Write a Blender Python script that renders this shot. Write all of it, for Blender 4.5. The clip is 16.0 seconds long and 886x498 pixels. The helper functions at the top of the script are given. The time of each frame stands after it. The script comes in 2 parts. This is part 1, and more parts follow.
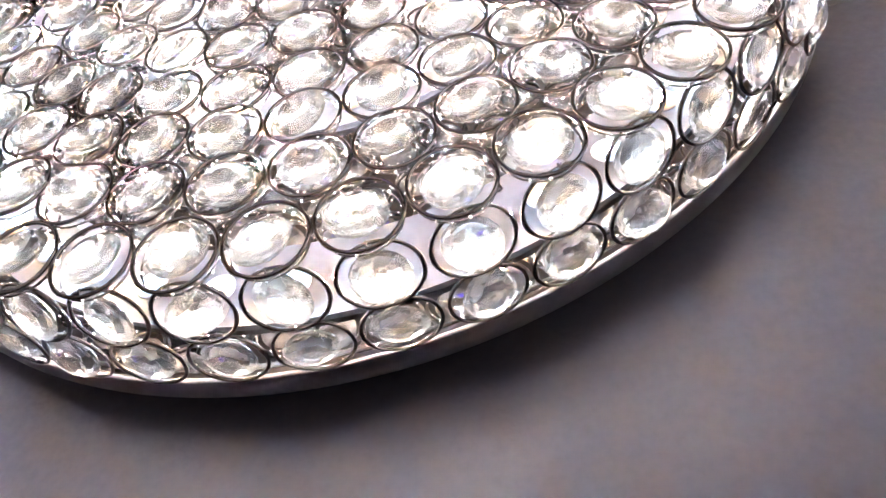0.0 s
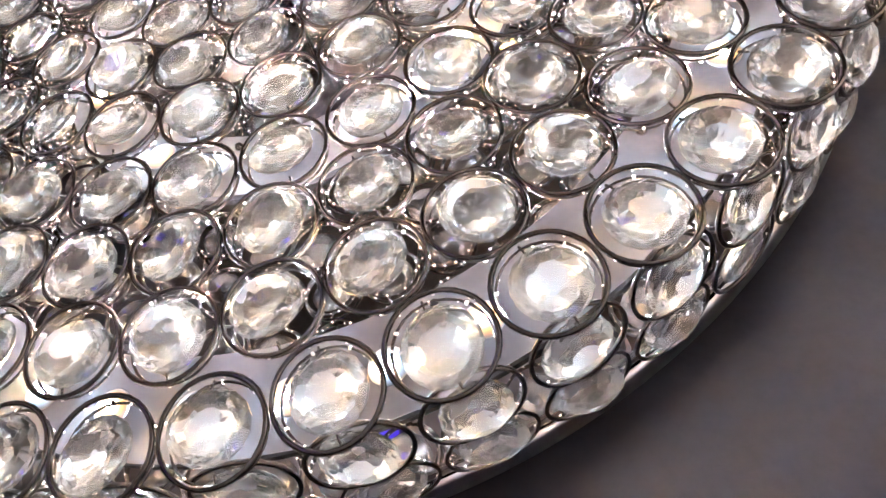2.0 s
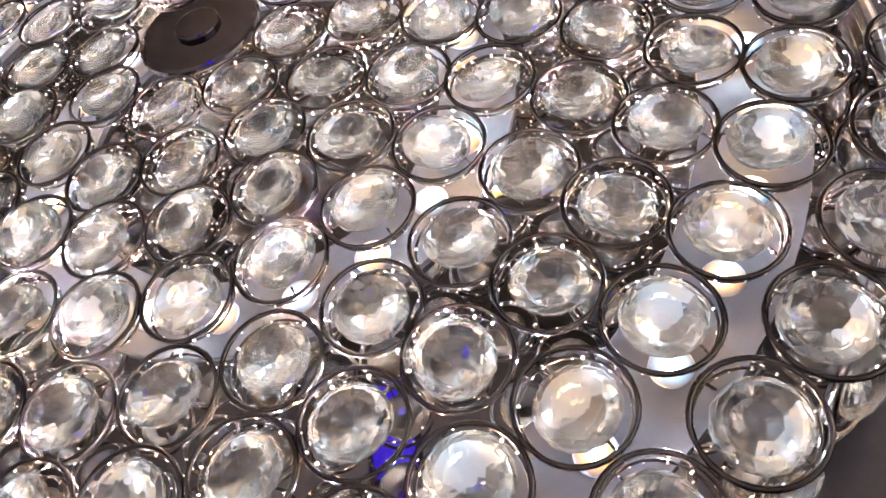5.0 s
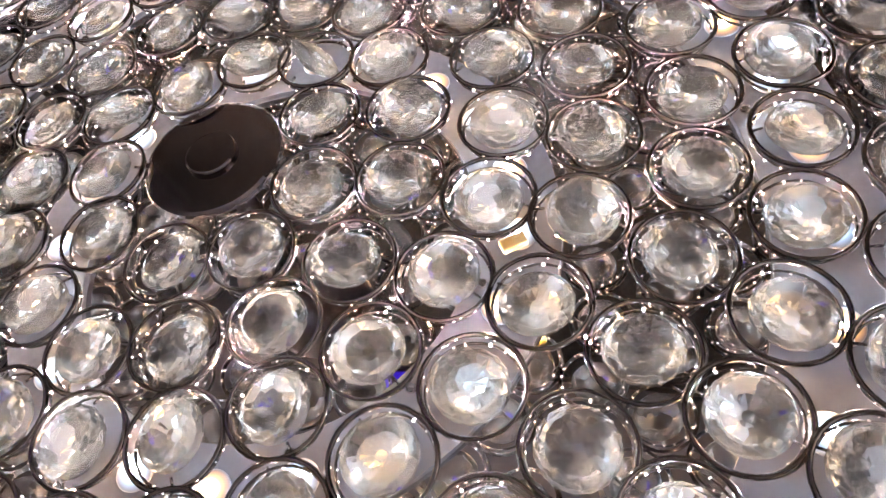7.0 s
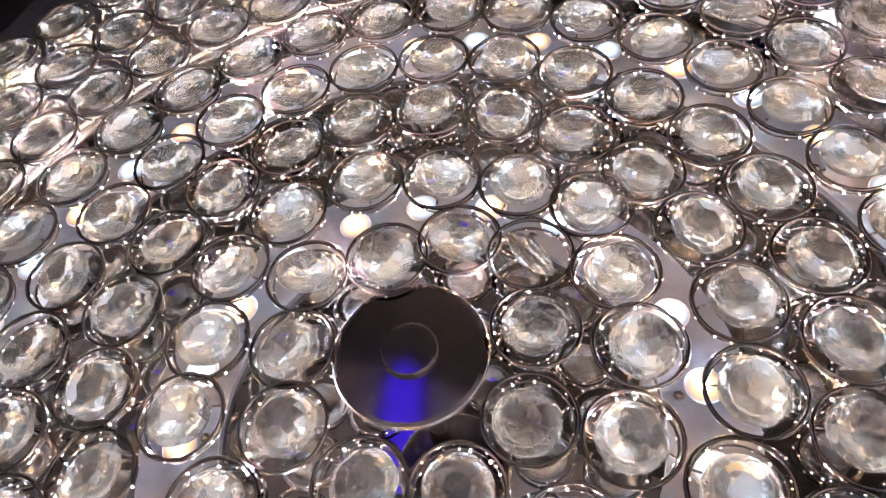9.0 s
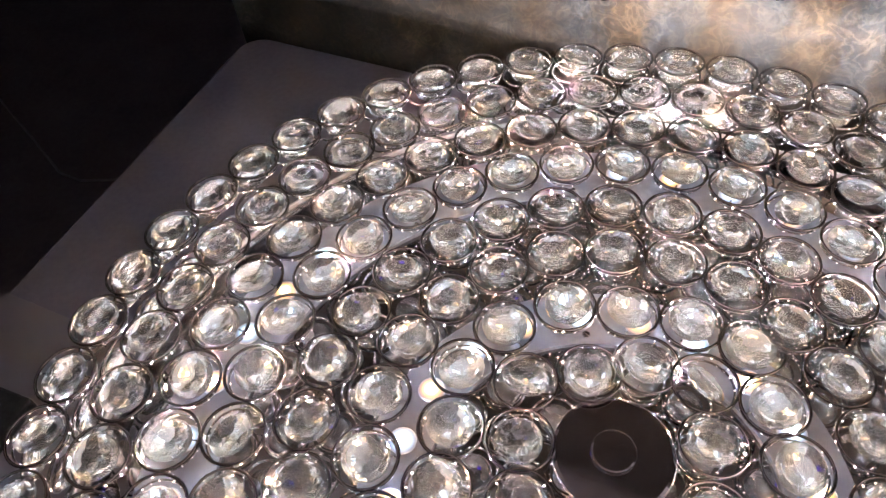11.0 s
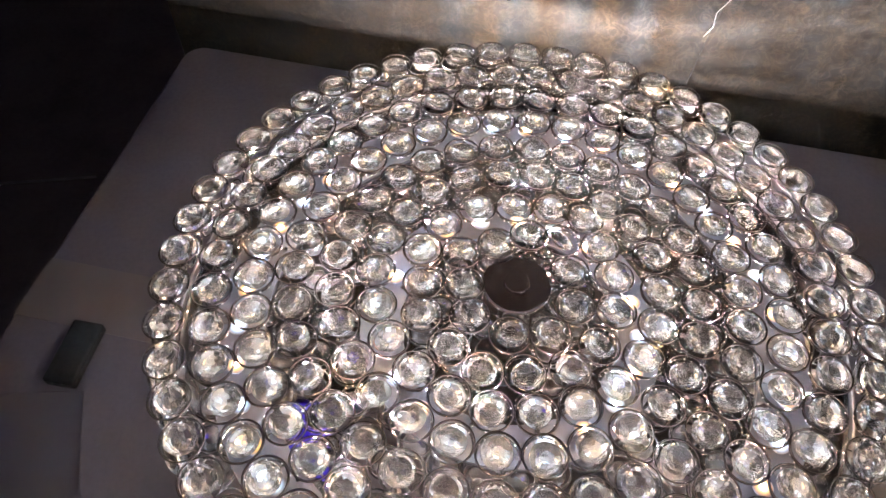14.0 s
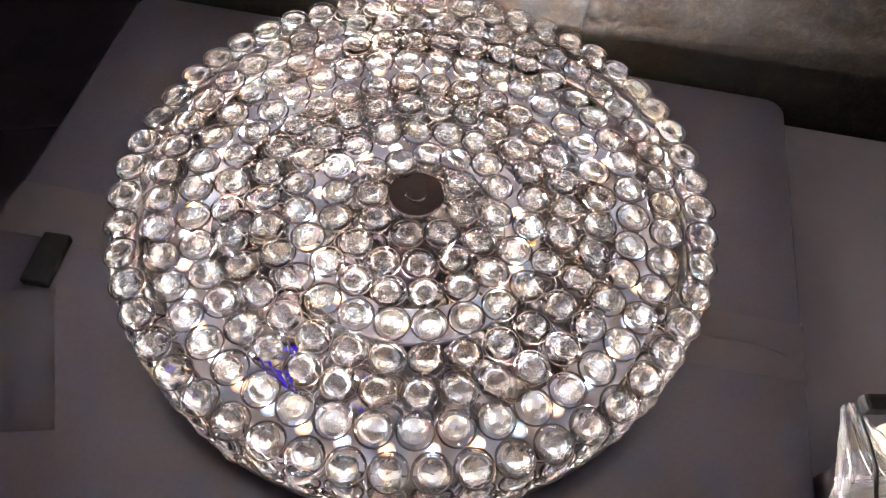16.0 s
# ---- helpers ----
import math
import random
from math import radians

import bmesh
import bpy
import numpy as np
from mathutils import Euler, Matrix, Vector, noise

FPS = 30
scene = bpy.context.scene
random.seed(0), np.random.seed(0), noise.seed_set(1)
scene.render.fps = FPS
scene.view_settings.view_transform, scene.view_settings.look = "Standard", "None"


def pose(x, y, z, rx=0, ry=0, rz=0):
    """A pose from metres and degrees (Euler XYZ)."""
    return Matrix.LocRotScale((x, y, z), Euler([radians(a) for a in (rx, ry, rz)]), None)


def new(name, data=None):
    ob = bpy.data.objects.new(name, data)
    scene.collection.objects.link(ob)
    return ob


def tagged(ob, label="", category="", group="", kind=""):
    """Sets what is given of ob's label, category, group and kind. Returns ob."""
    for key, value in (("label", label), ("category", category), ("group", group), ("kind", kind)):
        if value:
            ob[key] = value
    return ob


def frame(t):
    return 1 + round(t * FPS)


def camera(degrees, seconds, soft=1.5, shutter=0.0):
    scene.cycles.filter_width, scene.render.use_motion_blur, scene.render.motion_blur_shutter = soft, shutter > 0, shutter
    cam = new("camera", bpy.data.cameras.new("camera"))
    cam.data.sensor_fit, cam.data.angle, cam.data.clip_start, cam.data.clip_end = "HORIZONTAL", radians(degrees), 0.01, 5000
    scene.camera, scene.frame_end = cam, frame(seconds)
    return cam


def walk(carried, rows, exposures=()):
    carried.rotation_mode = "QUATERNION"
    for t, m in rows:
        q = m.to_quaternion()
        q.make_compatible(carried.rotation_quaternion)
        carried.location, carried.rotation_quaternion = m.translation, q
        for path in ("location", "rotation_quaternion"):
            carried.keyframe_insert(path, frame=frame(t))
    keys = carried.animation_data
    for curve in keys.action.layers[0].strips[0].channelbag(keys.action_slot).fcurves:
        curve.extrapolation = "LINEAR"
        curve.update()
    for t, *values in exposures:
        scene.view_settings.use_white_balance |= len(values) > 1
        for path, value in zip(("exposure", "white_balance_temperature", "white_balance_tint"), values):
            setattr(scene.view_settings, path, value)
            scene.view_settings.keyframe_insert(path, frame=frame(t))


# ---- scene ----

# Camera and its walk
cam = camera(61.7, 16.0, soft=1.5)
PATH = [
    (0.0, pose(-0.0240, -0.4143, 0.1575, 40.23, 12.09, -19.06)),
    (0.5, pose(0.0027, -0.3867, 0.1555, 35.92, 12.56, -18.62)),
    (1.0, pose(0.0177, -0.3653, 0.1576, 33.94, 12.68, -18.00)),
    (1.5, pose(0.0301, -0.3478, 0.1596, 33.40, 13.30, -16.97)),
    (2.0, pose(0.0455, -0.3341, 0.1587, 32.85, 13.53, -16.18)),
    (2.5, pose(0.0609, -0.3240, 0.1599, 32.69, 14.70, -15.25)),
    (3.0, pose(0.0730, -0.3088, 0.1633, 31.29, 14.88, -15.04)),
    (3.5, pose(0.0887, -0.2939, 0.1649, 30.55, 15.62, -13.96)),
    (4.0, pose(0.1023, -0.2773, 0.1638, 29.67, 16.24, -13.30)),
    (4.2, pose(0.1039, -0.2739, 0.1631, 31.48, 15.77, -12.04)),
    (6.3, pose(0.1014, -0.2115, 0.1662, 33.95, 11.13, -6.01)),
    (6.5, pose(0.1050, -0.2030, 0.1692, 33.44, 11.27, -5.34)),
    (7.0, pose(0.1102, -0.1747, 0.1757, 32.22, 11.41, -3.44)),
    (7.5, pose(0.1112, -0.1486, 0.1818, 31.78, 11.65, -1.60)),
    (8.0, pose(0.1026, -0.1327, 0.1879, 32.16, 10.22, -0.16)),
    (8.5, pose(0.0780, -0.1188, 0.1942, 32.84, 8.55, 1.84)),
    (9.0, pose(0.0498, -0.1037, 0.2039, 34.38, 7.84, 5.27)),
    (9.5, pose(0.0264, -0.0972, 0.2181, 35.62, 7.22, 7.31)),
    (10.0, pose(0.0042, -0.0976, 0.2402, 36.61, 6.35, 9.07)),
    (10.2, pose(-0.0052, -0.0992, 0.2505, 36.93, 5.88, 9.16)),
    (12.3, pose(-0.0390, -0.2166, 0.3578, 38.44, 1.55, 10.29)),
    (12.5, pose(-0.0428, -0.2283, 0.3663, 38.42, 1.00, 9.71)),
    (13.0, pose(-0.0561, -0.2436, 0.3831, 37.50, 0.57, 7.83)),
    (13.5, pose(-0.0670, -0.2722, 0.4192, 36.46, -0.15, 2.49)),
    (14.0, pose(-0.0740, -0.2961, 0.4463, 35.88, -1.12, -2.10)),
    (14.5, pose(-0.0796, -0.3180, 0.4664, 35.93, -1.06, -4.87)),
    (15.0, pose(-0.0722, -0.3398, 0.4829, 35.79, -1.41, -5.03)),
    (15.5, pose(-0.0495, -0.3694, 0.4999, 34.49, -2.72, -3.34)),
    (16.0, pose(-0.0244, -0.3975, 0.5193, 32.79, -2.53, -3.58)),
]
EXPOSURES = [(0.0, 2.92, 6050, 6), (0.5, 2.7, 6150, 6), (1.0, 2.43, 6250, 6), (1.5, 2.22, 6300, 6), (2.5, 2.02, 6350, 7), (4.0, 1.82, 6350, 7), (7.0, 1.55, 6550, 9), (8.5, 1.6, 6500, 9), (10.0, 1.65, 6350, 9), (12.5, 1.42, 6400, 8), (14.0, 1.52, 6400, 8), (16.0, 1.85, 6400, 8)]
walk(cam, PATH, EXPOSURES)

# World: a dark room at night, lit by the fixture alone
world = bpy.data.worlds.new("world")
scene.world = world
world.use_nodes = True
world.node_tree.nodes["Background"].inputs[0].default_value = (0.5, 0.48, 0.6, 1)
world.node_tree.nodes["Background"].inputs[1].default_value = 0.004

LED_COOL, LED_WARM, LED_POWER = (0.70, 0.84, 1.03), (1.0, 0.645, 0.35), 104000.0


# ---- materials ----
def material(name):
    m = bpy.data.materials.new(name)
    m.use_nodes = True
    nt = m.node_tree
    return m, nt, nt.nodes["Principled BSDF"]


def link(nt, a, b):
    nt.links.new(a, b)


def noise_node(nt, scale, detail=4.0, rough=0.55, distortion=0.0):
    tc = nt.nodes.new("ShaderNodeTexCoord")
    n = nt.nodes.new("ShaderNodeTexNoise")
    n.inputs["Scale"].default_value = scale
    n.inputs["Detail"].default_value = detail
    n.inputs["Roughness"].default_value = rough
    n.inputs["Distortion"].default_value = distortion
    link(nt, tc.outputs["Object"], n.inputs["Vector"])
    return n


def ramp(nt, src, stops):
    r = nt.nodes.new("ShaderNodeValToRGB")
    els = r.color_ramp.elements
    while len(els) < len(stops):
        els.new(0.5)
    for e, (p, c) in zip(els, stops):
        e.position, e.color = p, (*c, 1)
    link(nt, src, r.inputs[0])
    return r


def bump(nt, b, src, strength, distance=0.001):
    n = nt.nodes.new("ShaderNodeBump")
    n.inputs["Strength"].default_value = strength
    n.inputs["Distance"].default_value = distance
    link(nt, src, n.inputs["Height"])
    link(nt, n.outputs[0], b.inputs["Normal"])


def make_crystal(name, lo, hi, scale):
    m, nt, b = material(name)
    b.inputs["Base Color"].default_value = (1, 1, 1, 1)
    b.inputs["Transmission Weight"].default_value = 1.0
    b.inputs["IOR"].default_value = 1.58
    n = noise_node(nt, scale, 3.0)
    r = ramp(nt, n.outputs["Fac"], [(0.38, (lo,) * 3), (0.66, (hi,) * 3)])
    link(nt, r.outputs[0], b.inputs["Roughness"])
    return m


def make_metal(name, base, lo, hi, scale):
    m, nt, b = material(name)
    b.inputs["Metallic"].default_value = 1.0
    n = noise_node(nt, scale, 5.0)
    r = ramp(nt, n.outputs["Fac"], [(0.3, (lo,) * 3), (0.75, (hi,) * 3)])
    link(nt, r.outputs[0], b.inputs["Roughness"])
    n2 = noise_node(nt, scale * 4.3, 3.0)
    c = ramp(nt, n2.outputs["Fac"], [(0.3, tuple(v * 0.85 for v in base)), (0.7, base)])
    link(nt, c.outputs[0], b.inputs["Base Color"])
    return m


def make_painted(name, dark, light, scale, rough, bump_scale, bump_strength, distance=0.0008):
    m, nt, b = material(name)
    n = noise_node(nt, scale, 6.0, 0.6)
    c = ramp(nt, n.outputs["Fac"], [(0.3, dark), (0.7, light)])
    link(nt, c.outputs[0], b.inputs["Base Color"])
    b.inputs["Roughness"].default_value = rough
    n2 = noise_node(nt, bump_scale, 4.0)
    r = ramp(nt, n2.outputs["Fac"], [(0.3, (rough * 0.8,) * 3), (0.7, (min(1, rough * 1.2),) * 3)])
    link(nt, r.outputs[0], b.inputs["Roughness"])
    bump(nt, b, n2.outputs["Fac"], bump_strength, distance)
    return m


def make_light(name, colour, power, base=0.5):
    m, nt, b = material(name)
    b.inputs["Base Color"].default_value = (base, base, base, 1)
    b.inputs["Emission Color"].default_value = (*colour, 1)
    b.inputs["Emission Strength"].default_value = power
    return m


def make_halo(name, colours):
    """Bloom painted round a diode as emission: brightest by the chip, dimmer and deeper in colour to its rim."""
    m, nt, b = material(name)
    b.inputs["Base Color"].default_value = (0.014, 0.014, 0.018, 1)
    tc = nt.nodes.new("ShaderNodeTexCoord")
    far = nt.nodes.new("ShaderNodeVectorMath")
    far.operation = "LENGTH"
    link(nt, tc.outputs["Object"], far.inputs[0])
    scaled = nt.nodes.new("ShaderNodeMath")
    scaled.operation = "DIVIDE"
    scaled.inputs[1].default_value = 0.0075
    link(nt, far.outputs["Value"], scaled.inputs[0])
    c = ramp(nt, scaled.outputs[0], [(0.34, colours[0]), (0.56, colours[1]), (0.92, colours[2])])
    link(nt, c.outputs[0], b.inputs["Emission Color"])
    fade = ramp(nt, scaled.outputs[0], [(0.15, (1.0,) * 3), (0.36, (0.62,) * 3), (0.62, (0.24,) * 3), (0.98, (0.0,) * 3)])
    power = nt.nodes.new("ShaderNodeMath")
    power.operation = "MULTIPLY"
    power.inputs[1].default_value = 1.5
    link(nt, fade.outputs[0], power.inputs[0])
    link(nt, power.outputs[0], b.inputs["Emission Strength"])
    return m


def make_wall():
    """Warm grey and brown wall; its mottling and fine pale veins mostly paint the crystals' caustic light."""
    m, nt, b = material("caustic_mottled_wall")
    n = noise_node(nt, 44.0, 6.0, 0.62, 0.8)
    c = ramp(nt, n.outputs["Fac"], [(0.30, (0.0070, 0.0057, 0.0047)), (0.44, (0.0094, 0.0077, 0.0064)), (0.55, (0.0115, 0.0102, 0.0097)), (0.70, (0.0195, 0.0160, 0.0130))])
    caustic_lines = noise_node(nt, 75.0, 3.0, 0.5, 1.6)
    v = ramp(nt, caustic_lines.outputs["Fac"], [(0.42, (0.72, 0.72, 0.76)), (0.50, (1.55, 1.42, 1.25)), (0.58, (0.72, 0.72, 0.76))])
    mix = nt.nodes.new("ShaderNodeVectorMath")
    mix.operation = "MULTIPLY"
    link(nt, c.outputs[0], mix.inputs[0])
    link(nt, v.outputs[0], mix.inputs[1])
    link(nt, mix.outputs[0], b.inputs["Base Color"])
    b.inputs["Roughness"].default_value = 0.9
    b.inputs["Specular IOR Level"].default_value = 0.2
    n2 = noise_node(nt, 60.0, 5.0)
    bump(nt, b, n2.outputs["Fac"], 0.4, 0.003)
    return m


def make_clear(name, tint, rough, clear=0.92, ior=1.3):
    m, nt, b = material(name)
    b.inputs["Base Color"].default_value = (*tint, 1)
    b.inputs["Transmission Weight"].default_value = clear
    b.inputs["Roughness"].default_value = rough
    b.inputs["IOR"].default_value = ior
    n = noise_node(nt, 90.0, 4.0)
    bump(nt, b, n.outputs["Fac"], 0.6, 0.002)
    return m


M_CRYSTAL = make_crystal("crystal_glass", 0.0, 0.012, 260.0)
M_BACK = make_crystal("crystal_back_facets", 0.06, 0.13, 1600.0)
M_WIRE = make_metal("chrome_wire", (0.21, 0.185, 0.175), 0.035, 0.06, 300.0)
M_GLINT = make_metal("glint_bead", (0.33, 0.31, 0.30), 0.42, 0.55, 900.0)
M_PLATE = make_metal("mirror_steel", (0.33, 0.305, 0.30), 0.012, 0.035, 30.0)
M_BAND = make_metal("brushed_rim_steel", (0.30, 0.28, 0.29), 0.36, 0.50, 60.0)
M_CAP = make_metal("polished_cap", (0.36, 0.315, 0.33), 0.06, 0.11, 40.0)
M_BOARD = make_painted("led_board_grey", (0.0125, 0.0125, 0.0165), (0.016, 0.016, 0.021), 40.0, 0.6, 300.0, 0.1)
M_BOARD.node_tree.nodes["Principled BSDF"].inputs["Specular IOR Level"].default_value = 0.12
M_COOL = make_light("led_cool", LED_COOL, LED_POWER)
M_WARM = make_light("led_warm", LED_WARM, LED_POWER)
M_HALO_COOL = make_halo("halo_cool", ((0.78, 0.90, 1.0), (0.42, 0.68, 1.0), (0.16, 0.28, 0.50)))
M_HALO_WARM = make_halo("halo_warm", ((1.0, 0.80, 0.40), (1.0, 0.54, 0.12), (0.70, 0.27, 0.04)))
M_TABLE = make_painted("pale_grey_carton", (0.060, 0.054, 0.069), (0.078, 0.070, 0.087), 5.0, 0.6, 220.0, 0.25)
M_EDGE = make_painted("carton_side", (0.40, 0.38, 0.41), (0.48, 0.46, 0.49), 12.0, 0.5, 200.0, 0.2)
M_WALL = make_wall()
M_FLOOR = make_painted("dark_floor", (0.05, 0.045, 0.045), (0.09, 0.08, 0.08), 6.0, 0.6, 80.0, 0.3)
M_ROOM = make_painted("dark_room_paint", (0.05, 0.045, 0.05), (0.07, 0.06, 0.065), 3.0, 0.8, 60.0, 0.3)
M_CEIL = make_painted("ceiling_paint", (0.22, 0.205, 0.225), (0.27, 0.255, 0.275), 3.0, 0.8, 60.0, 0.2)
M_AMBER = make_painted("amber_tape", (0.048, 0.027, 0.002), (0.072, 0.042, 0.004), 80.0, 0.3, 200.0, 0.2)
M_BLACK = make_painted("black_rubber", (0.007, 0.007, 0.008), (0.014, 0.014, 0.015), 60.0, 0.6, 300.0, 0.2)
M_BLACK.node_tree.nodes["Principled BSDF"].inputs["Specular IOR Level"].default_value = 0.15
M_WHITE = make_painted("white_card", (0.74, 0.73, 0.76), (0.84, 0.83, 0.86), 9.0, 0.6, 160.0, 0.2)
M_TAPE = make_painted("brown_tape", (0.070, 0.060, 0.063), (0.087, 0.075, 0.078), 20.0, 0.4, 60.0, 0.08)
M_CREAM = make_painted("cream_card", (0.62, 0.57, 0.40), (0.70, 0.66, 0.50), 12.0, 0.6, 160.0, 0.2)
M_FILM = make_clear("crumpled_film", (0.98, 0.98, 1.0), 0.04, 0.97, 1.38)
M_HIGHLIGHT = make_clear("film_highlight", (1.0, 1.0, 1.0), 0.25, 0.35, 1.45)
M_BENCH = make_painted("grey_bench_top", (0.25, 0.23, 0.245), (0.31, 0.29, 0.305), 7.0, 0.6, 160.0, 0.2)
M_CABLE = make_painted("dull_grey_cable", (0.10, 0.095, 0.10), (0.15, 0.14, 0.15), 60.0, 0.6, 200.0, 0.1)
M_SLEEVE = make_clear("thin_sleeve", (0.99, 0.99, 1.0), 0.1, 0.98, 1.09)
M_BLUE = make_light("blue_glow", (0.06, 0.015, 1.0), 0.6, 0.02)


# ---- builders ----
def mesh_of(name, bm, mat, smooth=False):
    me = bpy.data.meshes.new(name)
    bm.normal_update()
    bm.to_mesh(me)
    bm.free()
    me.materials.append(mat)
    if smooth:
        for p in me.polygons:
            p.use_smooth = True
    return me


def part(name, bm, mat, parent=None, label="", smooth=False):
    ob = new(name, mesh_of(name, bm, mat, smooth))
    if parent:
        ob.parent = parent
    if label:
        ob["label"] = label
    return ob


def add_torus(bm, major, minor, seg=28, sides=6, m=Matrix()):
    grid = []
    for i in range(seg):
        a = 2 * math.pi * i / seg
        row = []
        for j in range(sides):
            b = 2 * math.pi * j / sides
            r = major + minor * math.cos(b)
            row.append(bm.verts.new(m @ Vector((r * math.cos(a), r * math.sin(a), minor * math.sin(b)))))
        grid.append(row)
    for i in range(seg):
        for j in range(sides):
            bm.faces.new((grid[i][j], grid[(i + 1) % seg][j], grid[(i + 1) % seg][(j + 1) % sides], grid[i][(j + 1) % sides]))


def add_lathe(bm, profile, seg=64, closed=False, m=Matrix()):
    """Turns a profile of (radius, height) about z; radius 0 ends in a point."""
    rings = []
    for r, z in profile:
        if r < 1e-7:
            rings.append([bm.verts.new(m @ Vector((0, 0, z)))])
        else:
            rings.append([bm.verts.new(m @ Vector((r * math.cos(2 * math.pi * i / seg), r * math.sin(2 * math.pi * i / seg), z))) for i in range(seg)])
    pairs = list(zip(rings, rings[1:])) + ([(rings[-1], rings[0])] if closed else [])
    for a, b in pairs:
        for i in range(seg):
            k = (i + 1) % seg
            if len(a) == 1 and len(b) == 1:
                continue
            if len(a) == 1:
                bm.faces.new((a[0], b[i], b[k]))
            elif len(b) == 1:
                bm.faces.new((a[i], b[0], a[k]))
            else:
                bm.faces.new((a[i], b[i], b[k], a[k]))
    bmesh.ops.recalc_face_normals(bm, faces=bm.faces)


def add_box(bm, size, m=Matrix(), bevel=0.0):
    r = bmesh.ops.create_cube(bm, size=1.0, matrix=m @ Matrix.Diagonal((*size, 1)))
    if bevel:
        es = list({e for v in r["verts"] for e in v.link_edges})
        bmesh.ops.bevel(bm, geom=es, offset=bevel, segments=2, affect="EDGES", profile=0.5)


def add_tube(bm, pts, radius, sides=8):
    """A tube along points, with closed ends."""
    pts = [Vector(p) for p in pts]
    prev, side = None, Vector((0.3, 0.5, 0.8))
    for i, p in enumerate(pts):
        d = (pts[min(i + 1, len(pts) - 1)] - pts[max(i - 1, 0)]).normalized()
        side = (side - d * side.dot(d)).normalized()
        up = d.cross(side)
        row = [bm.verts.new(p + radius * (side * math.cos(2 * math.pi * k / sides) + up * math.sin(2 * math.pi * k / sides))) for k in range(sides)]
        if prev:
            for k in range(sides):
                bm.faces.new((prev[k], prev[(k + 1) % sides], row[(k + 1) % sides], row[k]))
        else:
            bm.faces.new(row[::-1])
        prev = row
    bm.faces.new(prev)
    bmesh.ops.recalc_face_normals(bm, faces=bm.faces)


def add_crystal(bm, r, m=Matrix()):
    """Faceted round stone: table, crown, girdle and a flatter back with a small flat."""
    levels = [(0.40, 0.36, 8, 0.5), (0.74, 0.24, 16, 0.25), (1.0, 0.05, 16, 0.0), (1.0, -0.05, 16, 0.0), (0.82, -0.20, 16, 0.5), (0.52, -0.36, 16, 0.25), (0.16, -0.45, 8, 0.5)]
    rings = []
    for rr, z, n, off in levels:
        rings.append([bm.verts.new(m @ Vector((r * rr * math.cos(2 * math.pi * (i + off) / n), r * rr * math.sin(2 * math.pi * (i + off) / n), r * z))) for i in range(n)])
    bm.faces.new(rings[0])
    bm.faces.new(rings[-1][::-1])
    for a, b in zip(rings, rings[1:]):
        if len(a) == len(b):
            n = len(a)
            for i in range(n):
                k = (i + 1) % n
                bm.faces.new((a[i], b[i], b[k]))
                bm.faces.new((a[i], b[k], a[k]))
        else:
            few, many = (a, b) if len(a) < len(b) else (b, a)
            n = len(few)
            for i in range(n):
                k = (i + 1) % n
                p, q, s = many[2 * i], many[2 * i + 1], many[(2 * i + 2) % (2 * n)]
                bm.faces.new((few[i], p, q))
                bm.faces.new((few[i], q, few[k]))
                bm.faces.new((few[k], q, s))
    bmesh.ops.recalc_face_normals(bm, faces=bm.faces)


# ---- the room ----
# The table's back edge runs along U from BACK_LEFT; V points from the wall to the front.
U, V = Vector((0.968, -0.250, 0)), Vector((-0.250, -0.968, 0))
BACK_LEFT, TABLE_Z = Vector((-0.322, 0.388, -0.100)), -0.100
TABLE_W, TABLE_D, SEAM = 0.787, 0.69, 0.331
BENCH_Z = -0.135
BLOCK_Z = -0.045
FLOOR_Z = -0.85


def on_table(u, v, z=0.0):
    return BACK_LEFT + U * u + V * v + Vector((0, 0, z))


TABLE_TURN = Matrix((U.to_4d(), (-V).to_4d(), (0, 0, 1, 0), (0, 0, 0, 1))).transposed()
for i in range(3):
    TABLE_TURN[3][i] = 0
TABLE_TURN[3][3] = 1
for i in range(3):
    TABLE_TURN[i][3] = 0


def at_table(u, v, z=0.0):
    return Matrix.Translation(on_table(u, v, z)) @ TABLE_TURN


def build_room():
    bm = bmesh.new()
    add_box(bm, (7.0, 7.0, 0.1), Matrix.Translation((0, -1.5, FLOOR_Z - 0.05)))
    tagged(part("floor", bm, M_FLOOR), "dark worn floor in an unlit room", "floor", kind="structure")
    bm = bmesh.new()
    add_box(bm, (7.0, 7.0, 0.1), Matrix.Translation((0, -1.5, 2.0)))
    tagged(part("ceiling", bm, M_CEIL), "plain pale ceiling in a dim room", "ceiling", kind="structure")
    bm = bmesh.new()
    # cut low so that the blue panel can mirror in the cap
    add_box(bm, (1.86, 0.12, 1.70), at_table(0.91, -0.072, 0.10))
    tagged(part("wall_north", bm, M_WALL), "low back wall in warm greys and browns, mottled with painted caustic light", "wall", kind="structure")
    bm = bmesh.new()
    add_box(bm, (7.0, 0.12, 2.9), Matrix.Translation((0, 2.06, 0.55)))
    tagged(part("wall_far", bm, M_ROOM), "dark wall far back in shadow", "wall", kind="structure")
    # the pale east wall is unseen, added near to bounce light rightward
    for name, x, mat, label in (("wall_west", -3.5, M_ROOM, "dark side wall of the room"), ("bounce_wall_east", 1.45, M_WHITE, "unseen pale side wall added to bounce light onto the right")):
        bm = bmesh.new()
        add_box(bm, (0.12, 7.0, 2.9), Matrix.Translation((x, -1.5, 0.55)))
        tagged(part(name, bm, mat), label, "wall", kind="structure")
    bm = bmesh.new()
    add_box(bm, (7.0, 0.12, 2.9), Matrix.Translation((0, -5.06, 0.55)))
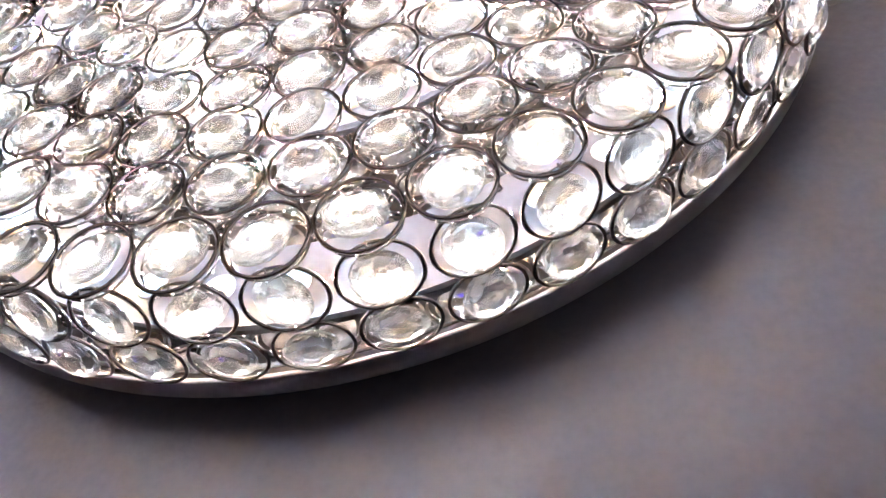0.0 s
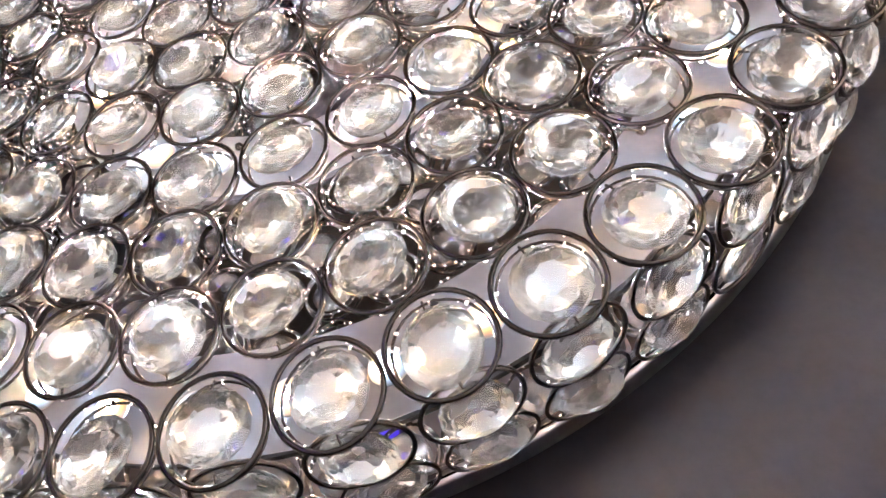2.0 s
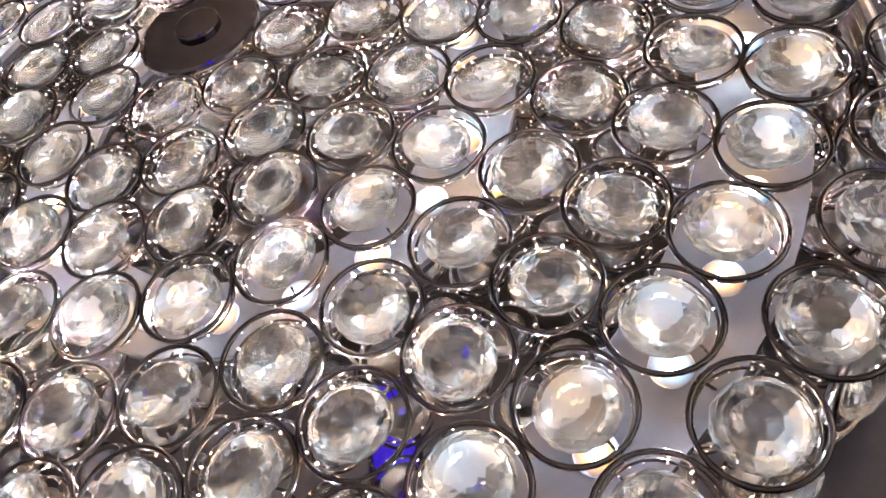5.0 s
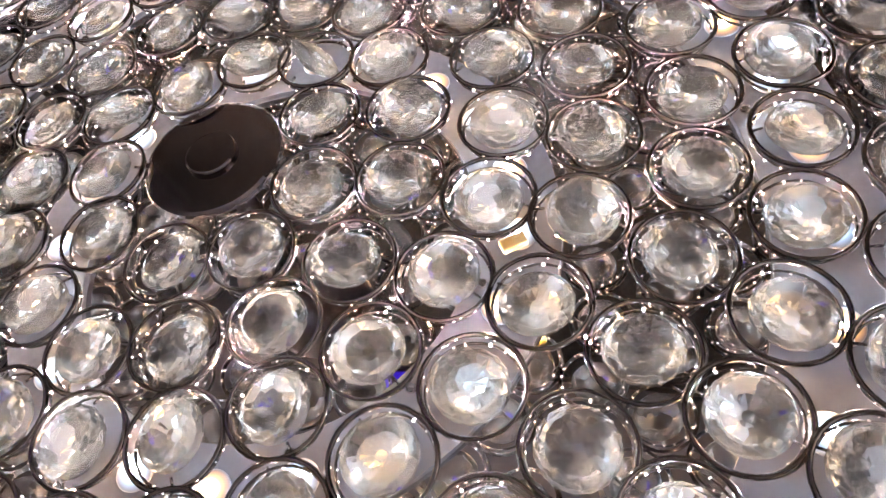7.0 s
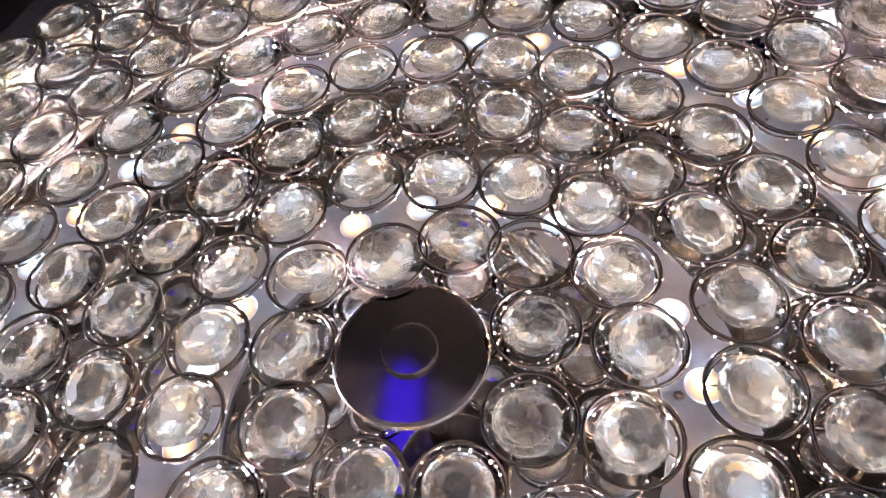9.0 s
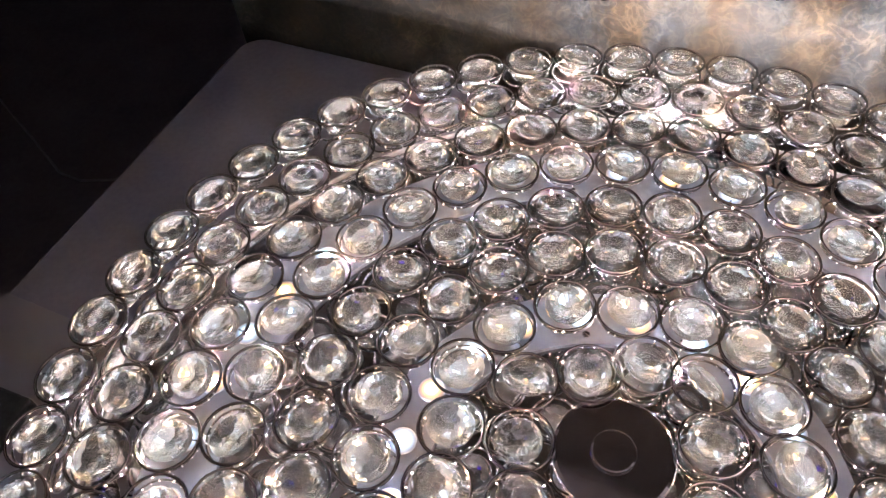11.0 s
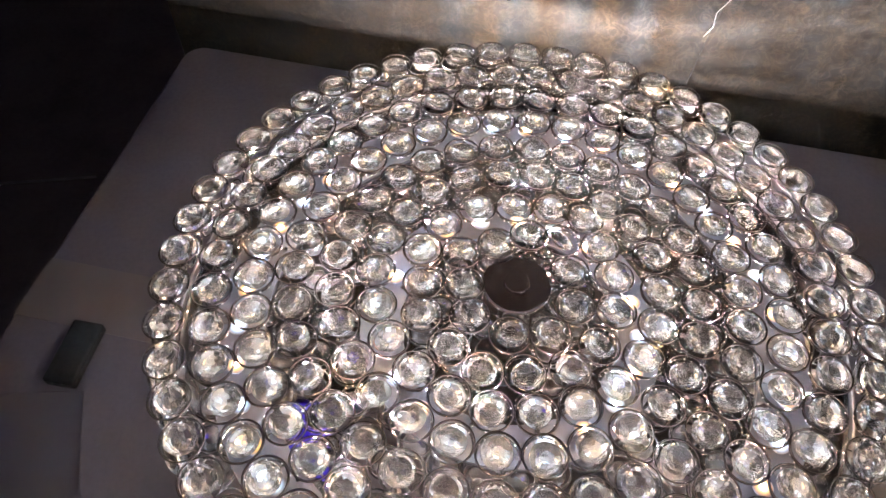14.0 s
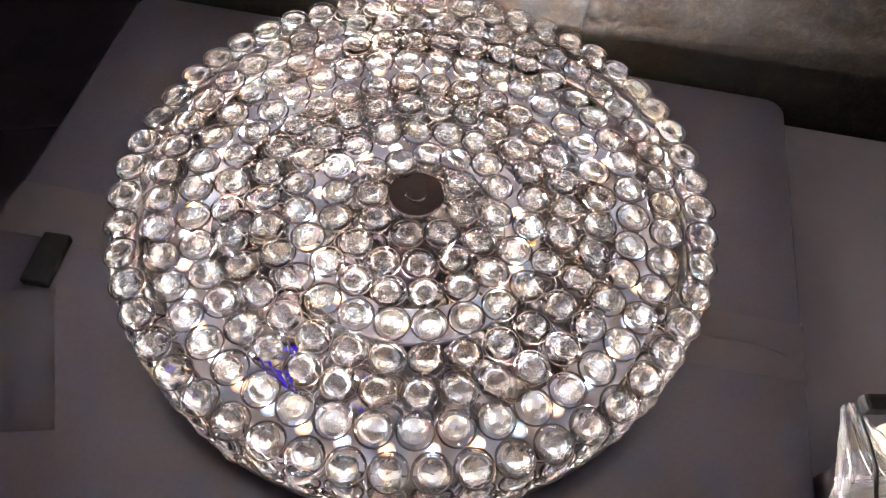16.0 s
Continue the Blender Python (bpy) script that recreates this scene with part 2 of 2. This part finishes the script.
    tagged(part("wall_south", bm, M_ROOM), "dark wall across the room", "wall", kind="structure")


def rounded_slab(bm, u0, u1, v0, v1, z0, z1, radius_back, edge=0.004):
    """A slab in table coordinates with rounded back corners."""
    pts = []
    for cu, cv, a0 in ((u0, v0, 180), (u1, v0, 90)):
        if radius_back > 0:
            su = 1 if cu == u0 else -1
            for k in range(7):
                a = radians(a0 - 15 * k)
                pts.append((cu + su * radius_back + radius_back * math.cos(a), cv + radius_back - radius_back * math.sin(a)))
        else:
            pts.append((cu, cv))
    pts += [(u1, v1), (u0, v1)]
    low = [bm.verts.new(on_table(u, v, z0)) for u, v in pts]
    high = [bm.verts.new(on_table(u, v, z1)) for u, v in pts]
    top = bm.faces.new(high)
    bm.faces.new(low[::-1])
    for i in range(len(pts)):
        k = (i + 1) % len(pts)
        bm.faces.new((low[i], low[k], high[k], high[i]))
    bmesh.ops.recalc_face_normals(bm, faces=bm.faces)
    bmesh.ops.bevel(bm, geom=list(top.edges), offset=edge, segments=2, affect="EDGES", profile=0.5)


def build_carton():
    """The closed carton that carries the fixture: two flaps that meet in a taped seam."""
    box = new("cardboard_box")
    tagged(box, "large pale grey carton, flaps closed with brown tape", "box")
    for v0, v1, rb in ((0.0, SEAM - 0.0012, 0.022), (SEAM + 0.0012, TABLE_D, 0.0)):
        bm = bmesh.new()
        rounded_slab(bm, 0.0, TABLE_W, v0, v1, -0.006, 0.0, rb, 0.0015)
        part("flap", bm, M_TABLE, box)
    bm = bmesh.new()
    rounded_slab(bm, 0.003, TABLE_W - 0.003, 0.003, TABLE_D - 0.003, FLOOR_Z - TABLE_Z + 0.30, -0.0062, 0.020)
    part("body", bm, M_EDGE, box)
    bm = bmesh.new()
    rounded_slab(bm, -0.0004, TABLE_W + 0.0004, SEAM - 0.030, SEAM + 0.030, 0.0004, 0.0009, 0.0, 0.0001)
    part("tape", bm, M_TAPE, box, "brown packing tape")
    for u in (-0.0006, TABLE_W + 0.0006):
        bm = bmesh.new()
        add_box(bm, (0.0006, 0.060, 0.07), at_table(u, SEAM, -0.0342))
        part("tape_end", bm, M_TAPE, box, "brown packing tape folded over the edge")
    # a crumpled fold of the tape along the seam
    bm = bmesh.new()
    rng = random.Random(3)
    pts = [on_table(0.675 + 0.008 * i, SEAM + rng.uniform(-0.0012, 0.0012) + (0.0006 * max(0, i - 9) ** 2), 0.0010) for i in range(13)]
    add_tube(bm, pts, 0.0007, 5)
    part("crease", bm, M_TAPE, box)


def build_pallet():
    """A low crate under the carton, so that it rests on the floor."""
    bm = bmesh.new()
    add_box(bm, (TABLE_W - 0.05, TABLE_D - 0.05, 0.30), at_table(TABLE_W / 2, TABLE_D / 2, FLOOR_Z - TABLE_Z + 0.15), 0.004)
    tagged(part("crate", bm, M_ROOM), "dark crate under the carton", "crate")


def build_side_bench():
    bench = new("bench")
    tagged(bench, "low pale grey bench beside the carton", "bench")
    top = BENCH_Z - TABLE_Z
    bm = bmesh.new()
    rounded_slab(bm, TABLE_W + 0.012, TABLE_W + 0.75, 0.0, 0.95, top - 0.03, top, 0.0, 0.003)
    part("bench_top", bm, M_BENCH, bench)
    for u in (TABLE_W + 0.06, TABLE_W + 0.70):
        for v in (0.06, 0.88):
            bm = bmesh.new()
            add_box(bm, (0.05, 0.05, BENCH_Z - 0.03 - FLOOR_Z), at_table(u, v, (FLOOR_Z + BENCH_Z - 0.03) / 2 - TABLE_Z), 0.003)
            part("leg", bm, M_EDGE, bench)


def build_bag(foot, neck, radius, seed):
    """A gathered clear plastic bag: folded walls that narrow to a pinched neck."""
    rng = random.Random(seed)
    bm = bmesh.new()
    axis = Vector(neck) - Vector(foot)
    height, lay = axis.length, Matrix.Translation(foot) @ axis.to_track_quat("Z", "Y").to_matrix().to_4x4()
    seg, rows = 72, 22
    folds = [(rng.randint(3, 9), rng.uniform(0, 6.28), rng.uniform(0.06, 0.15)) for _ in range(5)] + [(rng.randint(11, 19), rng.uniform(0, 6.28), rng.uniform(0.03, 0.07)) for _ in range(4)]

    def grid_at(a, t):
        base = radius * (1.2 - 1.0 * t ** 0.85)
        w = 1 + sum(d * (1 - 2 * abs(math.sin(0.5 * n * a + p + 1.6 * t))) for n, p, d in folds) * (0.6 + 0.8 * t)
        w += 0.10 * noise.noise((3 * math.cos(a), 3 * math.sin(a), 7 * t + seed))
        return Vector((base * w * math.cos(a), base * w * math.sin(a), 0))

    grid = []
    for j in range(rows + 1):
        t = j / rows
        row = []
        for i in range(seg):
            v = grid_at(2 * math.pi * i / seg, t)
            row.append(bm.verts.new(lay @ Vector((v.x, v.y, height * t))))
        grid.append(row)
    for j in range(rows):
        for i in range(seg):
            k = (i + 1) % seg
            bm.faces.new((grid[j][i], grid[j][k], grid[j + 1][k], grid[j + 1][i]))
    bm.faces.new(grid[0][::-1])
    ob = part("plastic_bag", bm, M_FILM)
    thick = ob.modifiers.new("thickness", "SOLIDIFY")
    thick.thickness = 0.0004
    # white strands in place of the bright highlights that run from the neck down the film
    for a in (20, 52, 78, 101, 127, 160):
        bm = bmesh.new()
        pts = []
        for j in range(2, 19):
            t = j / rows
            v = grid_at(radians(a + 9 * math.sin(3 * t + a)), t) * 1.012
            pts.append(lay @ Vector((v.x, v.y, height * t)))
        add_tube(bm, pts, 0.00042, 5)
        part("highlight_strand", bm, M_HIGHLIGHT, ob, "white strand in place of a highlight on the film")
    return tagged(ob, "crumpled clear plastic bag beside the carton", "bag")


def build_clutter():
    # added block: lifts the bag and card above the rim's shadow
    bm = bmesh.new()
    add_box(bm, (0.225, 0.225, BLOCK_Z - BENCH_Z - 0.0004), at_table(0.912, 0.548, (BLOCK_Z + BENCH_Z) / 2 - TABLE_Z + 0.0002), 0.003)
    tagged(part("lift_block", bm, M_ROOM), "dark block added on the bench to lift the bag into the lamplight", "block")
    build_bag((0.3175, -0.2806, BLOCK_Z + 0.0354), (0.3261, -0.2099, BLOCK_Z + 0.0293), 0.0285, 5)
    bm = bmesh.new()
    add_box(bm, (0.215, 0.130, 0.0036), Matrix.Translation((0.4149, -0.3289, BLOCK_Z + 0.0018)) @ Matrix.Rotation(radians(-4), 4, "Z"), 0.001)
    tagged(part("paper_sheet", bm, M_WHITE), "white sheet of card under the plastic bag", "paper")
    bm = bmesh.new()
    add_box(bm, (0.138, 0.0155, 0.0138), Matrix.Translation((0.4210, -0.2047, BLOCK_Z + 0.0070)) @ Matrix.Rotation(radians(-3), 4, "Z"), 0.004)
    tagged(part("tool_case", bm, M_BLACK), "long black case lying on the dark block", "case")
    bm = bmesh.new()
    add_box(bm, (0.039, 0.047, 0.019), Matrix.Translation((0.3761, -0.2410, BLOCK_Z + 0.0097)) @ Matrix.Rotation(radians(12), 4, "Z"), 0.004)
    tagged(part("packet", bm, M_CREAM), "small cream packet behind the cable", "packet")
    # cable over the bag
    bm = bmesh.new()
    add_tube(bm, [(0.3451, -0.2065, BLOCK_Z + 0.0026), (0.3347, -0.2151, BLOCK_Z + 0.0259), (0.3192, -0.2263, BLOCK_Z + 0.0500), (0.3123, -0.2375, BLOCK_Z + 0.0586), (0.3106, -0.2513, BLOCK_Z + 0.0612), (0.3080, -0.2677, BLOCK_Z + 0.0621), (0.3037, -0.2815, BLOCK_Z + 0.0595), (0.3089, -0.3005, BLOCK_Z + 0.0388), (0.3175, -0.3177, BLOCK_Z + 0.0103), (0.3287, -0.3307, BLOCK_Z + 0.0060)], 0.0015, 8)
    tagged(part("power_cable", bm, M_BLACK), "black cable lying over the plastic bag", "cable")
    # thin thread with a tie on the wall
    bm = bmesh.new()
    add_tube(bm, [on_table(0.535, -0.0095, 0.0), on_table(0.537, -0.0105, 0.045), on_table(0.541, -0.0105, 0.11), on_table(0.547, -0.0105, 0.16), on_table(0.553, -0.0105, 0.42), on_table(0.556, -0.0105, 0.9)], 0.0007, 6)
    tagged(part("thin_wire", bm, M_BLACK), "thin dark wire hanging down the wall", "wire")
    bm = bmesh.new()
    add_tube(bm, [on_table(0.536, -0.0085, 0.105), on_table(0.541, -0.0070, 0.118), on_table(0.540, -0.0085, 0.132), on_table(0.548, -0.0065, 0.150), on_table(0.552, -0.0085, 0.168)], 0.0004, 6)
    tagged(part("plastic_tie", bm, M_CABLE), "twisted clear plastic tie on the wire", "tie")
    # black block in a flat clear bag on the carton
    turn = Matrix.Rotation(radians(-12), 4, "Z")
    bm = bmesh.new()
    add_box(bm, (0.026, 0.056, 0.010), Matrix.Translation((-0.350, -0.003, TABLE_Z + 0.0055)) @ turn, 0.002)
    tagged(part("adapter", bm, M_BLACK), "small black adapter block on the carton", "adapter")
    bm = bmesh.new()
    n = 22
    rng = random.Random(11)
    grid = []
    for i in range(n + 1):
        row = []
        for j in range(9):
            u, v = j / 8, i / n
            puff = 0.0045 * math.sin(math.pi * u) ** 0.6 * math.sin(math.pi * min(1, v * 1.1 + 0.05)) ** 0.5
            h = 0.0012 + puff * (0.7 + 0.5 * noise.noise((u * 4, v * 9, 2.0))) + 0.002 * abs(noise.noise((u * 9, v * 22, 5.0)))
            row.append(bm.verts.new(Vector((-0.400 + 0.062 * u + 0.028 * v + 0.003 * noise.noise((v * 7, 1, 1)), -0.035 - 0.135 * v, TABLE_Z + h))))
        grid.append(row)
    for i in range(n):
        for j in range(8):
            bm.faces.new((grid[i][j], grid[i][j + 1], grid[i + 1][j + 1], grid[i + 1][j]))
    bmesh.ops.recalc_face_normals(bm, faces=bm.faces)
    ob = part("plastic_sleeve", bm, M_SLEEVE, None, "", True)
    thick = ob.modifiers.new("thickness", "SOLIDIFY")
    thick.thickness = 0.0005
    tagged(ob, "flat clear plastic sleeve lying on the carton", "plastic sleeve")
    bm = bmesh.new()
    pts = []
    for i in range(40):
        v = i / 39
        pts.append((-0.3375 + 0.028 * v + 0.0022 * noise.noise((v * 17, 3, 1)), -0.035 - 0.135 * v, TABLE_Z + 0.0026 + 0.0016 * noise.noise((v * 31, 8, 2))))
    add_tube(bm, pts, 0.0007, 5)
    part("seam", bm, M_SLEEVE, ob, "crinkled welded seam that catches the light")
    # pale cable on the floor
    bm = bmesh.new()
    add_tube(bm, [(-1.60, 1.20, FLOOR_Z + 0.003), (-1.448, 1.076, FLOOR_Z + 0.003), (-1.283, 0.949, FLOOR_Z + 0.003), (-1.16, 0.85, FLOOR_Z + 0.003), (-1.10, 0.832, FLOOR_Z + 0.003), (-1.0, 0.845, FLOOR_Z + 0.003), (-0.80, 0.86, FLOOR_Z + 0.003)], 0.003, 6)
    tagged(part("floor_cable", bm, M_CABLE), "thin grey cable lying on the dark floor", "cable")
    # blue panel light on the ceiling, seen mirrored in the fixture
    bm = bmesh.new()
    add_box(bm, (0.18, 0.36, 0.020), Matrix.Translation((-0.455, 0.68, 1.9395)), 0.004)
    panel = part("panel_light", bm, M_BLACK)
    tagged(panel, "slim dark ceiling panel light glowing deep blue", "ceiling light")
    bm = bmesh.new()
    add_box(bm, (0.14, 0.32, 0.004), Matrix.Translation((-0.455, 0.68, 1.9285)), 0.001)
    part("diffuser", bm, M_BLUE, panel, "glowing blue diffuser")


# ---- the light fixture ----
RADII = (0.0430, 0.0748, 0.1040, 0.1325, 0.1630, 0.1910, 0.2195, 0.2500)
COUNTS = (10, 16, 22, 28, 34, 40, 46, 52)
PHASES = (0.122, 0.95, 0.60, 0.16, 0.53, 0.77, 0.16, 0.0)
LEVELS = (-0.0063, -0.0056, -0.0045, -0.0035, -0.0033, -0.0018, -0.0008, 0.0)
OUTER_STEPS, OUTER_ANGLES = (0, 4, 15, 17, 20, 22, 34, 38), (290.6, 330.3, 440.7, 458.4, 485.8, 503.5, 611.7, 650.6)
LED_Z, PLATE_Z = -0.0645, -0.0685
RING_R, WIRE_R, STONE_R = 0.0143, 0.00080, 0.0107


def add_bead(bm, at, r):
    """A small round bead of 36 faces."""
    tip, foot = bm.verts.new(at + Vector((0, 0, r))), bm.verts.new(at - Vector((0, 0, r)))
    rows = []
    for lat in (45, 0, -45):
        z, q = r * math.sin(radians(lat)), r * math.cos(radians(lat))
        rows.append([bm.verts.new(at + Vector((q * math.cos(math.pi * i / 3), q * math.sin(math.pi * i / 3), z))) for i in range(6)])
    for i in range(6):
        k = (i + 1) % 6
        bm.faces.new((tip, rows[0][i], rows[0][k]))
        bm.faces.new((rows[0][i], rows[1][i], rows[1][k], rows[0][k]))
        bm.faces.new((rows[1][i], rows[2][i], rows[2][k], rows[1][k]))
        bm.faces.new((rows[2][i], foot, rows[2][k]))


def ring_mesh(rng, double=True):
    """A hoop of wire, most with a smaller one below, and two pins that hold the stone; beads added in place of diode
    glints.
    """
    bm = bmesh.new()
    add_torus(bm, RING_R, WIRE_R, 30, 6)
    if double:
        add_torus(bm, RING_R - 0.0010, WIRE_R * 0.55, 26, 5, Matrix.Translation((0, 0, -0.0036)))
    for s in (-1, 1):
        add_tube(bm, [(s * (RING_R - 0.0008), 0, -0.002), (s * (STONE_R * 0.97), 0, -0.0005)], 0.0004, 5)
    wire_faces = len(bm.faces)
    # rough beads imitate the dotted glints of the diodes on the wire
    for n, r, z, size in ((15 if double else 0, RING_R - 0.0011, -0.0037, 0.00057), (9, RING_R - 0.0005, -0.0007, 0.00045)):
        for i in range(n):
            a = 2 * math.pi * (i + rng.uniform(-0.38, 0.38)) / n
            add_bead(bm, Vector((r * math.cos(a), r * math.sin(a), z + rng.uniform(-0.0004, 0.0004))), size * rng.uniform(0.7, 1.15))
    me = mesh_of("wire_ring", bm, M_WIRE, True)
    me.materials.append(M_GLINT)
    for i, p in enumerate(me.polygons):
        p.material_index = 1 if i >= wire_faces else 0
    return me


def halo_mesh(mat):
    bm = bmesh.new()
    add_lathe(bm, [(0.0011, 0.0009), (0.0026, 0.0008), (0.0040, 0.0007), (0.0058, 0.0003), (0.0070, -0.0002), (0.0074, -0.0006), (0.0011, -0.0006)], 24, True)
    return mesh_of("halo", bm, mat, True)


HALO_COOL, HALO_WARM = halo_mesh(M_HALO_COOL), halo_mesh(M_HALO_WARM)


def stone_mesh():
    bm = bmesh.new()
    add_crystal(bm, STONE_R)
    me = mesh_of("crystal", bm, M_CRYSTAL)
    me.materials.append(M_BACK)
    for p in me.polygons:
        p.material_index = 1 if p.center.z < -0.06 * STONE_R else 0
    return me


# the two inmost circles are bent by hand: degrees and radius of each hoop
BENT = (
    ((12, 0.0410), (44, 0.0525), (73, 0.0445), (109, 0.0370), (145.5, 0.0480), (181, 0.0390), (217, 0.0455), (258, 0.0450), (293.5, 0.0485), (330.5, 0.0450)),
    ((2, 0.0720), (24, 0.0720), (44, 0.0815), (63.5, 0.0740), (86.5, 0.0695), (110, 0.0735), (134, 0.0750), (156, 0.0750), (179, 0.0690), (200, 0.0750), (225, 0.0745), (247, 0.0780), (268.5, 0.0745), (292, 0.0775), (313.5, 0.0755), (338.5, 0.0735)),
)


def face_places():
    """Poses of the hoops on the flat face, ring by ring from the middle."""
    for k, (r, n, ph, z) in enumerate(zip(RADII, COUNTS, PHASES, LEVELS)):
        for i in range(n):
            a = 2 * math.pi * (i + ph) / n
            if k < 2:
                a, r = radians(BENT[k][i][0]), BENT[k][i][1]
            tilt = 5.0 if k == 7 else 2.0
            yield k, i, Matrix.Rotation(a, 4, "Z") @ Matrix.Translation((r, 0, z)) @ Matrix.Rotation(radians(tilt), 4, "Y")


def side_places(row):
    z, r, lean = ((-0.0185, 0.2602, 76), (-0.0455, 0.2608, 85))[row]
    for i in range(52):
        a = 2 * math.pi * i / 52
        yield Matrix.Rotation(a, 4, "Z") @ Matrix.Translation((r, 0, z)) @ Matrix.Rotation(radians(lean), 4, "Y") @ Matrix.Diagonal((0.90, 1.0, 1.0, 1.0))


def stone_pose(place, rng, slack=1.0):
    tilt = Matrix.Rotation(radians(rng.gauss(0, 7) * slack), 4, "X") @ Matrix.Rotation(radians(rng.gauss(0, 6) * slack), 4, "Y")
    return place @ Matrix.Translation((rng.uniform(-0.0012, 0.0012), rng.uniform(-0.0012, 0.0012), rng.uniform(-0.0008, 0.0015))) @ tilt @ Matrix.Rotation(rng.uniform(0, 6.28), 4, "Z")


def build_fixture():
    rng = random.Random(7)
    lamp = new("ceiling_light")
    lamp.location = (0, 0, TABLE_Z)
    back = Matrix.Translation((0, 0, -TABLE_Z))
    tagged(lamp, "round chrome crystal ceiling light, lit, lying on the table", "ceiling light")

    def add(name, bm, mat, label="", smooth=False, parent=None):
        bmesh.ops.transform(bm, matrix=back, verts=bm.verts)
        return part(name, bm, mat, parent or lamp, label, smooth)

    # pan, rim band and mirror plate
    bm = bmesh.new()
    add_lathe(bm, [(0, -0.0995), (0.220, -0.0995), (0.230, -0.0975), (0.2325, -0.080), (0.2322, -0.0721)], 128)
    add("base_pan", bm, M_BAND, "grey steel back pan in shadow", True)
    bm = bmesh.new()
    add_lathe(bm, [(0.2592, -0.0602), (0.2604, -0.0594), (0.2616, -0.0602), (0.2617, -0.0705), (0.2610, -0.0718), (0.232, -0.0720), (0.232, -0.0706), (0.2584, -0.0704)], 160, True)
    add("rim_band", bm, M_BAND, "brushed steel rim band", True)
    bm = bmesh.new()
    add_lathe(bm, [(0, PLATE_Z), (0.2572, PLATE_Z), (0.2572, PLATE_Z - 0.0015), (0, PLATE_Z - 0.0015)], 128)
    add("mirror_plate", bm, M_PLATE, "polished mirror steel plate")

    bm = bmesh.new()
    add_lathe(bm, [(0.2566, PLATE_Z + 0.0001), (0.2572, -0.0598), (0.2550, -0.0594), (0.2546, PLATE_Z + 0.0001)], 128, True)
    add("liner", bm, M_PLATE, "polished inner face of the rim", True)

    # boards with their diodes
    for r0, r1, r, n, phase in ((0.193, 0.233, 0.2140, 38, None), (0.086, 0.119, 0.1020, 20, 9.0)):
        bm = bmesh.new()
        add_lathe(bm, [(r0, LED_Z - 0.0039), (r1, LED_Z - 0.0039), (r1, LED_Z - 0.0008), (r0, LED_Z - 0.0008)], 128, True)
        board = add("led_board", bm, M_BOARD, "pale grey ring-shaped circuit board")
        for s in range(12):
            bm = bmesh.new()
            a = 2 * math.pi * (s + 0.25) / 12
            add_lathe(bm, [(0.0, 0.0014), (0.0017, 0.0012), (0.0022, 0.0), (0.0022, -0.004), (0, -0.004)], 10, False, Matrix.Translation(((r0 + 0.006) * math.cos(a), (r0 + 0.006) * math.sin(a), LED_Z - 0.0008)))
            add("screw", bm, M_WIRE, "", True, board)
        for i in range(n):
            # the outer strip is laid by hand, a little closer on its far side
            a = radians(np.interp(i, OUTER_STEPS, OUTER_ANGLES) if phase is None else phase + 360.0 * i / n)
            cool = i % 2 == (0 if phase is None else 1)
            m = Matrix.Rotation(a, 4, "Z") @ Matrix.Translation((r, 0, LED_Z))
            bm = bmesh.new()
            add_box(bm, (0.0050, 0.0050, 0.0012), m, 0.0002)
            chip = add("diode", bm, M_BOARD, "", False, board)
            bm = bmesh.new()
            add_lathe(bm, [(0, 0.00106), (0.00102, 0.00105), (0.00104, 0.00103), (0, 0.00102)], 12, False, m)
            # disc whose emission stands in for bloom round the lit chip
            halo = new("halo", HALO_COOL if cool else HALO_WARM)
            halo.parent = board
            halo.matrix_local = back @ m
            add("glow", bm, M_COOL if cool else M_WARM, "cool white glow" if cool else "warm white glow", True, chip)

    # middle: rod, washer cap and knob
    bm = bmesh.new()
    add_lathe(bm, [(0.0045, PLATE_Z), (0.0045, -0.010)], 16)
    add("rod", bm, M_WIRE, "", True)
    bm = bmesh.new()
    add_lathe(bm, [(0, -0.0115), (0.0245, -0.0115), (0.0258, -0.0107), (0.0260, -0.0097), (0.0254, -0.0089), (0.0241, -0.0085), (0, -0.0083)], 64)
    cap = add("cap", bm, M_CAP, "dark polished round cap")
    bm = bmesh.new()
    add_lathe(bm, [(0.0096, -0.0090), (0.0096, -0.0071), (0.0093, -0.0067), (0.0087, -0.0065), (0, -0.0064)], 48)
    add("knob", bm, M_CAP, "", False, cap)

    # amber tape on a wire joint above the plate
    bm = bmesh.new()
    add_box(bm, (0.0090, 0.0050, 0.0030), Matrix.Translation((0.1002, -0.0420, -0.0300)) @ Matrix.Rotation(radians(18), 4, "Z"), 0.0008)
    add("wire_joint", bm, M_AMBER, "amber taped wire joint")

    # hoops and stones
    rings, stone = [ring_mesh(rng) for _ in range(4)], stone_mesh()
    plain_rings = [ring_mesh(rng, False) for _ in range(3)]

    def put(name, me, m):
        ob = new(name, me)
        ob.parent = lamp
        ob.matrix_local = back @ m
        return ob

    for k, i, place in face_places():
        put("wire_ring", rng.choice(rings), place)
        m = stone_pose(place, rng)
        if (k, i) == (0, 1):
            m = place @ Matrix.Rotation(radians(70), 4, "Y") @ Matrix.Rotation(0.4, 4, "Z")
        put("crystal", stone, m)
    for row in (0, 1):
        for place in side_places(row):
            put("wire_ring", rng.choice(plain_rings), place)
            put("crystal", stone, stone_pose(place, rng))
    return lamp


build_room()
build_carton()
build_pallet()
build_side_bench()
build_clutter()
lamp = build_fixture()
